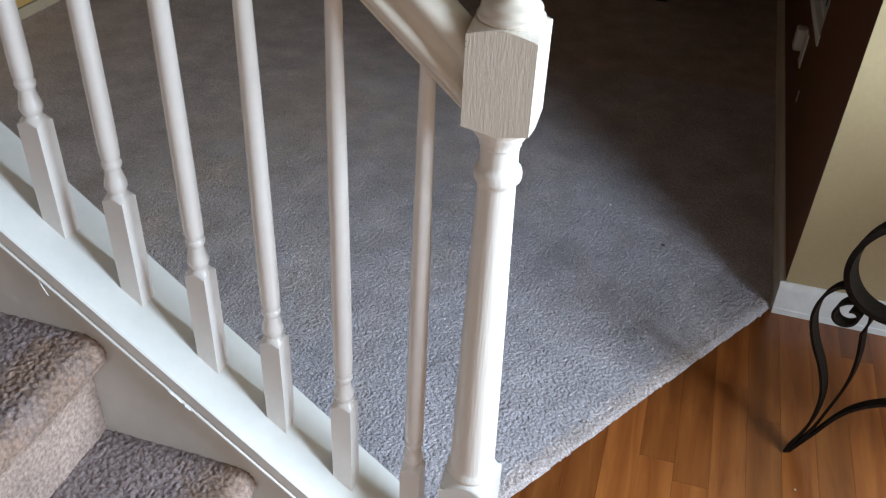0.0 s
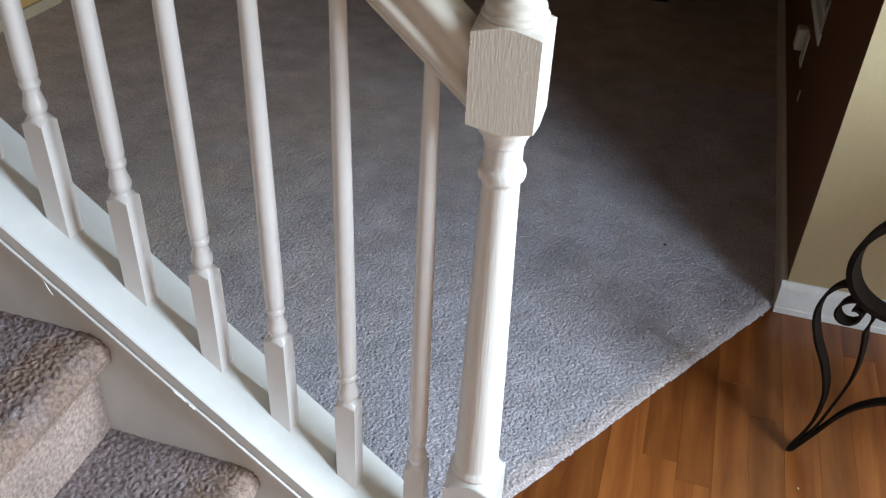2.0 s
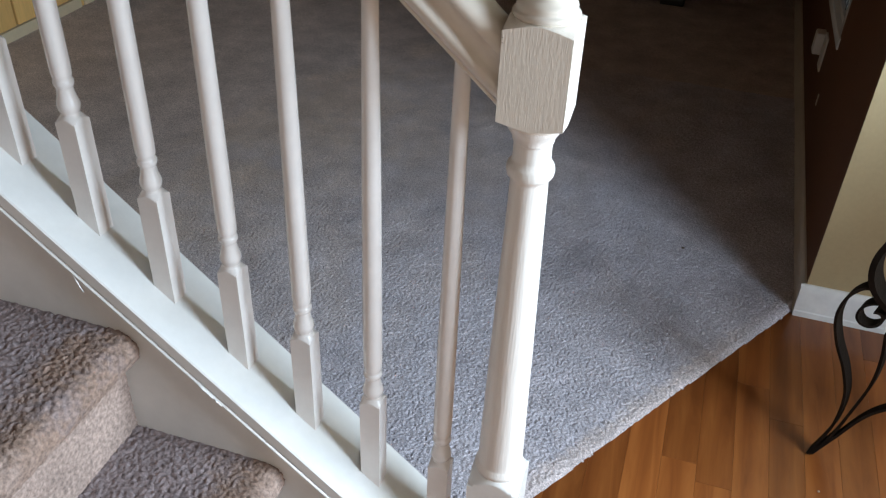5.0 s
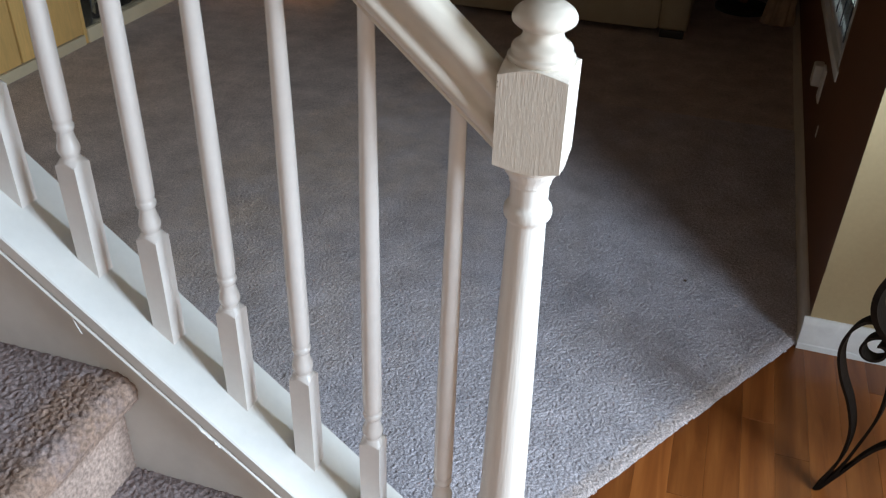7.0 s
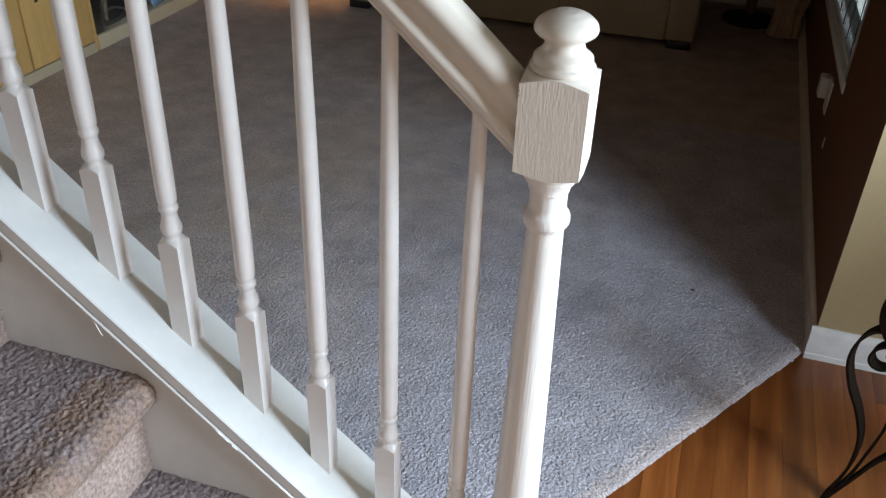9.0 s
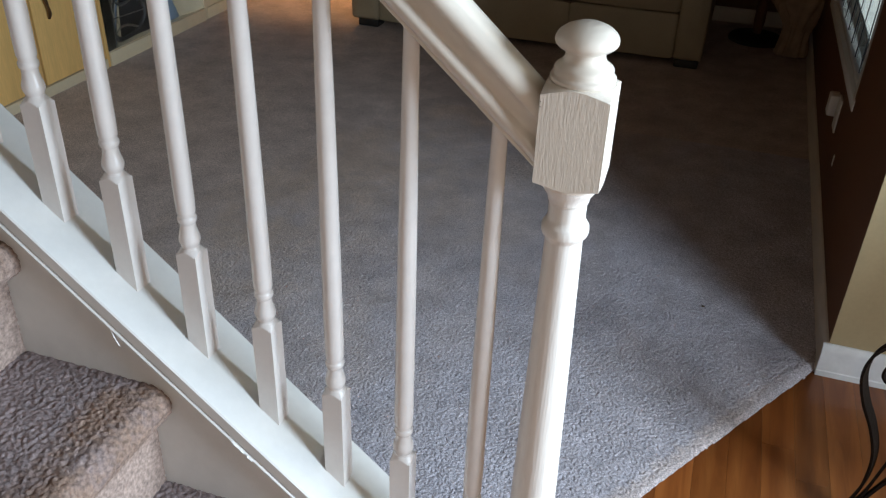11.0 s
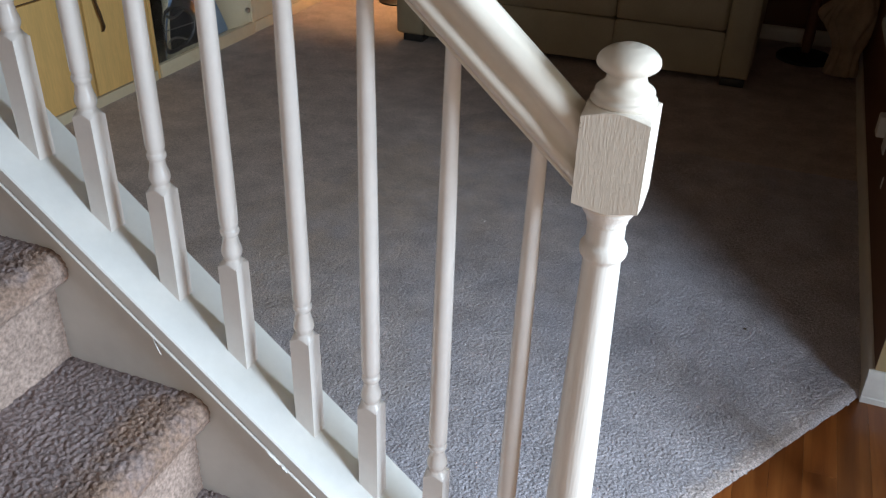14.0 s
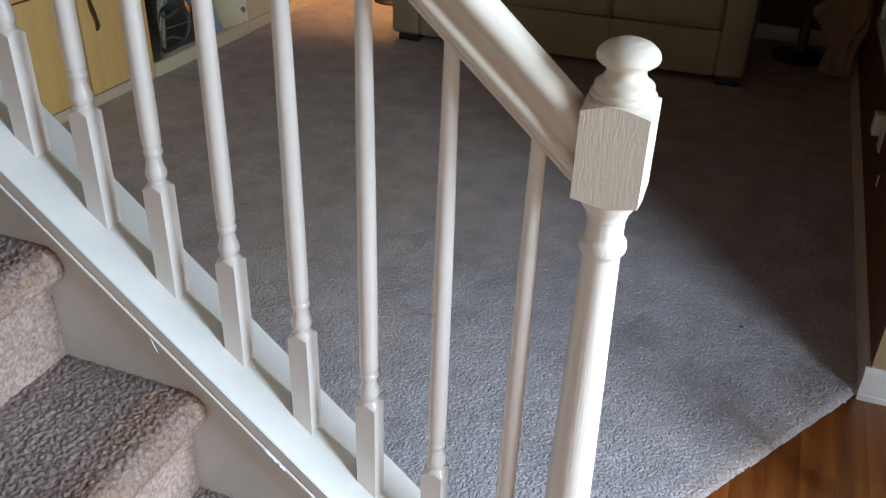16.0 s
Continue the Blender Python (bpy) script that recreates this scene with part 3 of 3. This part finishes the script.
def cushion(name, lo, hi, mat, bulge=0.012):
    """A stuffed block: rounded edges and swollen faces."""
    bm = bmesh.new()
    bmesh.ops.create_cube(bm, size=1.0)
    bmesh.ops.bevel(bm, geom=bm.edges[:], offset=0.06, segments=3, affect="EDGES", profile=0.6)
    bmesh.ops.subdivide_edges(bm, edges=bm.edges[:], cuts=2, use_grid_fill=True)
    for v in bm.verts:
        p = v.co.copy()
        q = [1 - (2 * c) ** 2 for c in p]
        push = Vector([math.copysign(bulge * max(q[(i + 1) % 3], 0) * max(q[(i + 2) % 3], 0), p[i]) if abs(p[i]) > 0.45 else 0 for i in range(3)])
        size = [hi[i] - lo[i] for i in range(3)]
        v.co = Vector([lo[i] + (p[i] + 0.5) * size[i] for i in range(3)]) + push
        v.co += Vector((0, 0.004 * noise.noise(v.co * 6), 0.003 * noise.noise(v.co * 7)))
    me = bpy.data.meshes.new(name)
    bm.to_mesh(me)
    bm.free()
    return finish(me, mat, 60)


# ---- living room: cabinet, sofa, window and far corner ----
XC = -2.65
cab = thing("storage_cabinet", "maple veneered storage cabinet with bronze branch handles", "cabinet")
part("carcass", box("carcass", (XC - 0.40, 1.10, 0.0), (XC - 0.022, 2.405, 1.2), INSIDE), cab)
part("plinth", box("plinth", (XC - 0.05, 1.10, 0.0), (XC + 0.004, 2.405, 0.062), CABINET_WHITE), cab, "cream painted plinth")
for y0, y1, z0, z1 in ((1.12, 1.55, 0.067, 0.55), (1.556, 1.985, 0.067, 0.55), (1.997, 2.40, 0.067, 1.18), (1.12, 1.985, 0.558, 1.18)):
    d = part("door", box("door", (XC - 0.02, y0, z0), (XC, y1, z1), MAPLE, 0.003), cab, "yellow maple veneer")
    if y0 > 1.98:
        pts = spline([(XC + 0.004, 2.050, 0.60), (XC + 0.022, 2.052, 0.55), (XC + 0.024, 2.048, 0.49), (XC + 0.022, 2.066, 0.42), (XC + 0.020, 2.078, 0.37), (XC + 0.004, 2.083, 0.343)], 5)
        rings = [[(p[0] + 0.007 * math.cos(a), p[1] + (0.007 + 0.002 * math.sin(i)) * math.sin(a), p[2]) for a in [k * math.pi / 4 for k in range(8)]] for i, p in enumerate(pts)]
        part("handle", loft("handle", rings, BRONZE, True, 60), d, "dark bronze branch shaped handle")

show = thing("display_cabinet", "cream display cabinet with a glass front", "display cabinet")
part("back", box("back", (XC - 0.40, 2.41, 0.0), (XC - 0.38, 3.30, 1.2), INSIDE), show)
part("side", box("side", (XC - 0.38, 2.41, 0.0), (XC - 0.005, 2.432, 1.2), MAPLE), show)
part("side", box("side", (XC - 0.38, 3.278, 0.0), (XC - 0.005, 3.30, 1.2), CABINET_WHITE), show)
part("bottom", box("bottom", (XC - 0.38, 2.434, 0.03), (XC - 0.022, 3.276, 0.080), CABINET_WHITE), show)
part("rail", box("rail", (XC - 0.020, 2.434, 0.0), (XC + 0.002, 3.276, 0.082), CABINET_WHITE), show)
pane = part("pane", box("pane", (XC - 0.014, 2.436, 0.085), (XC - 0.009, 3.274, 1.15), GLASS, 0.001), show, "clear glass front")
pane.visible_shadow = False
part("latch", turned("latch", smooth_profile([(0, 0.006), (0.008, 0.006), (0.011, 0.014), (0.020, 0.016), (0.028, 0.012), (0.031, 0.001)], 3), STEEL, None, 20), show, "nickel knob", pose(XC - 0.008, 3.215, 0.165, 0, 90, 0))

panel = thing("low_cabinet", "cream low cabinet beside the display cabinet", "cabinet")
part("body", box("body", (XC - 0.40, 3.305, 0.0), (XC - 0.02, 4.14, 1.2), CABINET_WHITE), panel)
part("plinth", box("plinth", (XC - 0.02, 3.305, 0.0), (XC - 0.004, 4.14, 0.075), CABINET_WHITE), panel)

# things behind the glass
book = tagged(new("picture_book", box("picture_book", (-0.006, -0.09, 0), (0.006, 0.09, 0.24), BLUE, 0.002)), "blue covered book leaning in the glass cabinet", "book")
book.matrix_world = pose(XC - 0.17, 3.13, 0.083, 0, -16, 22)
wheel = thing("toy_wheel", "black spoked toy wheel standing in the glass cabinet", "toy")
tyre = [[((0.110 + 0.009 * math.cos(b)) * math.cos(a), 0.009 * math.sin(b), (0.110 + 0.009 * math.cos(b)) * math.sin(a)) for b in [k * math.pi / 4 for k in range(8)]] for a in [i * math.pi / 14 for i in range(28)]]
part("tyre", loft("tyre", tyre, DARK, False, 60, True), wheel)
for i in range(8):
    part("spoke", box("spoke", (-0.003, -0.003, 0.0), (0.003, 0.003, 0.105), STEEL, 0.001), wheel, m=pose(0, 0, 0, 0, 45 * i, 0))
wheel.matrix_world = pose(XC - 0.13, 2.77, 0.200, 0, 0, 72)

picture = thing("framed_picture", "silver framed picture leaning in the glass cabinet", "picture")
part("frame", box("frame", (-0.006, -0.11, 0), (0.006, 0.11, 0.30), STEEL, 0.003), picture)
part("print", box("print", (0.0062, -0.098, 0.012), (0.0082, 0.098, 0.288), PALE, 0.0005), picture, "faded grey print")
picture.matrix_world = pose(XC - 0.20, 2.56, 0.083, -14, -14, -24)
# black block added behind the wheel to fill the dim inside
bag = tagged(new("dark_filler", cushion("dark_filler", (XC - 0.36, 2.62, 0.081), (XC - 0.22, 3.10, 0.62), DARK, 0.05)), "added soft black filler that darkens the glass cabinet's inside", "bag")

# sofa
SY = 3.52
sofa = thing("sofa", "cream leather sofa on dark block feet", "sofa")


part("arm", cushion("arm", (-1.86, SY, 0.055), (-1.70, SY + 0.88, 0.62), LEATHER), sofa)
part("arm", cushion("arm", (-0.075, SY, 0.055), (0.07, SY + 0.88, 0.62), LEATHER), sofa)
for x0, x1 in ((-1.698, -0.634), (-0.630, -0.077)):
    part("front_panel", cushion("front_panel", (x0, SY + 0.02, 0.055), (x1, SY + 0.12, 0.285), LEATHER, 0.006), sofa)
    part("seat", cushion("seat", (x0, SY + 0.01, 0.290), (x1, SY + 0.66, 0.45), LEATHER, 0.02), sofa)
    part("backrest", cushion("backrest", (x0, SY + 0.62, 0.40), (x1, SY + 0.88, 0.86), LEATHER, 0.02), sofa)
part("frame", box("frame", (-1.69, SY + 0.12, 0.06), (-0.08, SY + 0.86, 0.30), DARK), sofa)
for x, y in ((-1.825, SY + 0.02), (-0.065, SY + 0.02), (-1.825, SY + 0.74), (-0.065, SY + 0.74)):
    part("foot", box("foot", (x, y, CARPET), (x + 0.12, y + 0.10, 0.058), DARK, 0.006), sofa, "dark square block foot")

# window in the brown wall
window = thing("window_1", "white framed low window with leaded panes", "window", kind="structure")
y0, y1, z0, z1 = WIN
xb = brown_x(2.6)
part("window_sill", box("window_sill", (xb - 0.016, y0 - 0.06, z0 - 0.035), (xb + 0.05, y1 + 0.06, z0 + 0.002), WHITE, 0.005), window)
for a, b, c, d in ((y0 - 0.055, y0 + 0.012, z0, z1), (y1 - 0.012, y1 + 0.055, z0, z1), (y0 - 0.055, y1 + 0.055, z1 + 0.001, z1 + 0.06)):
    part("window_frame", box("window_frame", (xb - 0.010, a, c), (xb + 0.030, b, d), WHITE, 0.004), window)
for a, b, c, d in ((y0 + 0.012, y0 + 0.040, z0, z1), (y1 - 0.040, y1 - 0.012, z0, z1), (y0 + 0.040, y1 - 0.040, z0, z0 + 0.020), (y0 + 0.040, y1 - 0.040, z1 - 0.05, z1)):
    part("sash", box("sash", (xb + 0.002, a, c), (xb + 0.026, b, d), WHITE, 0.003), window)
pane = part("pane", box("pane", (xb + 0.014, y0 + 0.036, z0 + 0.018), (xb + 0.018, y1 - 0.036, z1 - 0.045), LOW_IOR_GLASS, 0), window)
pane.visible_shadow = False
for i in range(1, 7):
    y = y0 + (y1 - y0) * i / 7
    part("lead_bar", box("lead_bar", (xb + 0.009, y - 0.0014, z0 + 0.021), (xb + 0.013, y + 0.0014, z1 - 0.05), LEAD, 0.001), window)
for i in range(1, 5):
    z = z0 + (z1 - z0) * i / 5
    part("lead_bar", box("lead_bar", (xb + 0.0045, y0 + 0.041, z - 0.0014), (xb + 0.0085, y1 - 0.041, z + 0.0014), LEAD, 0.001), window)

# bright daylight outside the window
glow = bpy.data.materials.new("daylight")
glow.use_nodes = True
gn = glow.node_tree
em = gn.nodes.new("ShaderNodeEmission")
em.inputs[0].default_value, em.inputs[1].default_value = (0.80, 0.95, 0.95, 1), 1.1
gn.links.new(em.outputs[0], gn.nodes["Material Output"].inputs[0])
structure("backdrop", box("backdrop", (0.72, 5.4, -1.6), (2.1, 5.42, 1.8), glow, 0), "plain bright daylight outside the window", "backdrop")

# socket with adapter, and a small tag on the brown wall
plate = thing("wall_socket", "white plastic wall socket on the brown wall", "socket")
part("plate", box("plate", (brown_x(2.28) - 0.006, 2.235, 0.285), (brown_x(2.28) + 0.001, 2.310, 0.405), PLASTIC, 0.002), plate)
adapter = tagged(new("adapter", box("adapter", (brown_x(2.4) - 0.034, 2.325, 0.312), (brown_x(2.4) + 0.001, 2.385, 0.390), PLASTIC, 0.006)), "white plastic adapter plugged low on the brown wall", "adapter")
tagged(new("wall_hook", box("wall_hook", (brown_x(2.06) - 0.003, 2.055, 0.235), (brown_x(2.06) + 0.001, 2.072, 0.275), PLASTIC, 0.003)), "small pale plastic hook on the brown wall", "hook")

# unseen warm light added between cabinet and sofa; the lamp around it is invented
night = thing("standing_lamp", "invented lamp around an added warm light beside the sofa", "lamp")
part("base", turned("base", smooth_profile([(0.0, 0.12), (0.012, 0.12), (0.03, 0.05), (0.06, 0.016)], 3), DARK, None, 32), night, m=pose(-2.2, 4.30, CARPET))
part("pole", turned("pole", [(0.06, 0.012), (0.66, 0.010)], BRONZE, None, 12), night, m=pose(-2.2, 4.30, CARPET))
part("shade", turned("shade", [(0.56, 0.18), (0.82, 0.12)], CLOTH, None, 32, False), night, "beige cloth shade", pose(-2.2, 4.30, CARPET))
glow_light = bpy.data.lights.new("warm_glow_light", "POINT")
glow_light.energy, glow_light.color, glow_light.shadow_soft_size = 16.0, (1.0, 0.60, 0.30), 0.03
new("warm_glow_light", glow_light).location = (-2.2, 4.30, CARPET + 0.70)

# curtain bunch and lamp foot in the far corner
curtain = []
for i in range(34):
    z = 0.030 + 0.62 * i / 33
    tail, bunch = 0.050 + 0.022 * max(0.0, (0.20 - z) / 0.12), 0.098 * math.exp(-((z - 0.33) / 0.115) ** 2)
    wide = tail + bunch
    ring = []
    for k in range(72):
        a = 2 * math.pi * k / 72
        fold = 1 + 0.10 * math.sin(9 * a + 3 * z) + 0.07 * math.sin(14 * a - 21 * z) + 0.16 * bunch / 0.098 * math.sin(5 * a + 17 * z)
        ring.append((min(0.520 + 0.03 * (z - 0.3) + wide * math.cos(a) * fold, 0.606 - 0.004 * math.sin(8 * a)), 3.95 + 0.55 * wide * math.sin(a) * fold, z))
    curtain.append(ring)
tagged(new("curtain", loft("curtain", curtain, CLOTH, True, 80)), "beige cloth curtain tied in a bunch near the floor", "curtain")
lamp = thing("floor_lamp", "dark floor lamp with a round base and reddish pole", "lamp")
part("base", turned("base", [(CARPET, 0.150), (0.030, 0.150), (0.040, 0.140), (0.050, 0.06), (0.056, 0.03)], DARK, None, 40), lamp, m=pose(0.33, 4.20, 0))
part("pole", turned("pole", [(0.05, 0.022), (0.12, 0.030), (0.5, 0.024), (1.45, 0.018)], REDWOOD, None, 20), lamp, "reddish wooden pole", pose(0.33, 4.20, 0))

# ---- glazed entrance door, beside the walk ----
door = thing("door_1", "white framed tall opening of the entrance door", "door", kind="structure")
for a, b, c, d in ((-0.639, -0.615, 0.471, 2.049), (0.335, 0.359, 0.471, 2.049), (-0.614, 0.334, 0.471, 0.495), (-0.614, 0.334, 2.025, 2.049)):
    part("door_frame", box("door_frame", (1.905, a, c), (1.945, b, d), WHITE, 0.003), door)

# ---- carpet pile ----
def inside(px, py):
    ok = np.ones(len(px), bool)
    n = len(ROOM)
    for i in range(n):
        (ax, ay), (bx, by) = ROOM[i], ROOM[(i + 1) % n]
        ok &= (bx - ax) * (py - ay) - (by - ay) * (px - ax) > -0.004
    return ok


rng = np.random.default_rng(3)
ROLL = 0.026
along = (Vector(EDGE[1]) - Vector(EDGE[0])).normalized()
OUT = Vector((-along.y, along.x))
OUT = OUT if OUT.dot(Vector((1, -1))) > 0 else -OUT
ss, dd = np.arange(-1.3, 1.42, 0.0022), np.cumsum(np.concatenate([[-0.002], np.full(380, 0.0021), np.linspace(0.0021, 0.0042, 480)]))
s_, d_ = np.meshgrid(ss, dd, indexing="ij")
h = tufts(s_ + 5, d_ + 5, 0.0056, rng, 1.5) + 0.35 * (lattice(s_, d_, 0.035, rng) - 0.5)
fade = np.clip((2.25 - d_) / 0.5, 0, 1) * np.clip((EDGE[0][0] + along.x * s_ - OUT.x * d_ + 1.74) / 0.5, 0, 1)
k = np.clip(d_ / ROLL, 0, 1)
ragged = (lattice(s_, d_, 0.012, rng) - 0.5) * 0.003 + (lattice(s_ + 1, d_, 0.07, rng) - 0.5) * 0.002
dm = d_ - (1 - k) * (0.002 + 0.0022 * h + ragged) - np.clip(1 - d_ / 0.1, 0, 1) * 0.013 * np.sin(math.pi * np.clip(s_ / 1.42, 0, 1))
tall = (0.0064 - 0.0020 * np.clip((d_ - 0.25) / 0.7, 0, 1)) * fade
z = (CARPET - 0.002) * np.sqrt(np.clip(1 - (1 - k) ** 2, 0, 1)) - 0.002 * (1 - fade) ** 2 + (0.0010 + tall * h) * np.clip(k + 0.25, 0, 1)
lay = 0.0030 * h * fade * k                                # the pile leans along the edge
x_ = EDGE[0][0] + along.x * (s_ + lay) - OUT.x * dm
y_ = EDGE[0][1] + along.y * (s_ + lay) - OUT.y * dm
quads = grid_quads(len(ss), len(dd))
verts = np.stack([x_, y_, z], -1).reshape(-1, 3)
mid = verts[quads].mean(1)
near = inside(mid[:, 0], mid[:, 1]) & (mid[:, 0] > -1.75) & (mid[:, 1] > 0.052) & (mid[:, 1] < 2.6)
flip = np.cross(verts[quads[0, 1]] - verts[quads[0, 0]], verts[quads[0, 3]] - verts[quads[0, 0]])[2] < 0
quads = quads[near]
# pale cut edge: fibre ends, and the light it catches painted in
# brown patches farther in: the room's warm light painted into the pile
carpet_light = 0.5 - 0.5 * np.clip(2.6 - (d_ + 0.02 * (lattice(s_, d_, 0.016, rng) - 0.5)) / 0.022, 0, 1) * np.clip(s_ / 0.5, 0.45, 1) + 0.55 * np.clip((0.40 * (y_ - 1.0) - 0.15 - x_) / 1.2, 0, 1) * (0.55 + 0.45 * fade * (lattice(s_, d_, 0.22, rng) + 0.5 * lattice(s_, d_, 0.03, rng) - 0.25) + 0.25 * (1 - fade)) + 0.16 * (lattice(s_ + 0.6 * d_, d_, 0.09, rng) - 0.5)
tagged(part("pile", sheet("pile", verts, quads[:, ::-1] if flip else quads, PILE, carpet_light.reshape(-1)), carpet), kind="stuff")

# ---- crumbs ----
def crumb(name, x, y, z, r, mat, label):
    ring = [[(x + r * f * math.cos(a) * (1 + 0.2 * math.sin(3 * a)), y + r * f * math.sin(a), z + h * r) for a in [k * math.pi / 4 for k in range(8)]] for f, h in ((0.6, 0), (1, 0.3), (0.8, 0.7), (0.2, 0.9))]
    return tagged(new(name, loft(name, ring, mat, True, 60)), label, "crumb")


crumb("crumb", 0.2387, 1.3636, CARPET + 0.005, 0.005, INSIDE, "dark crumb lying on the grey carpet")
crumb("crumb", 0.600, 0.560, 0.0002, 0.0022, PLASTIC, "pale crumb lying on the wooden boards")
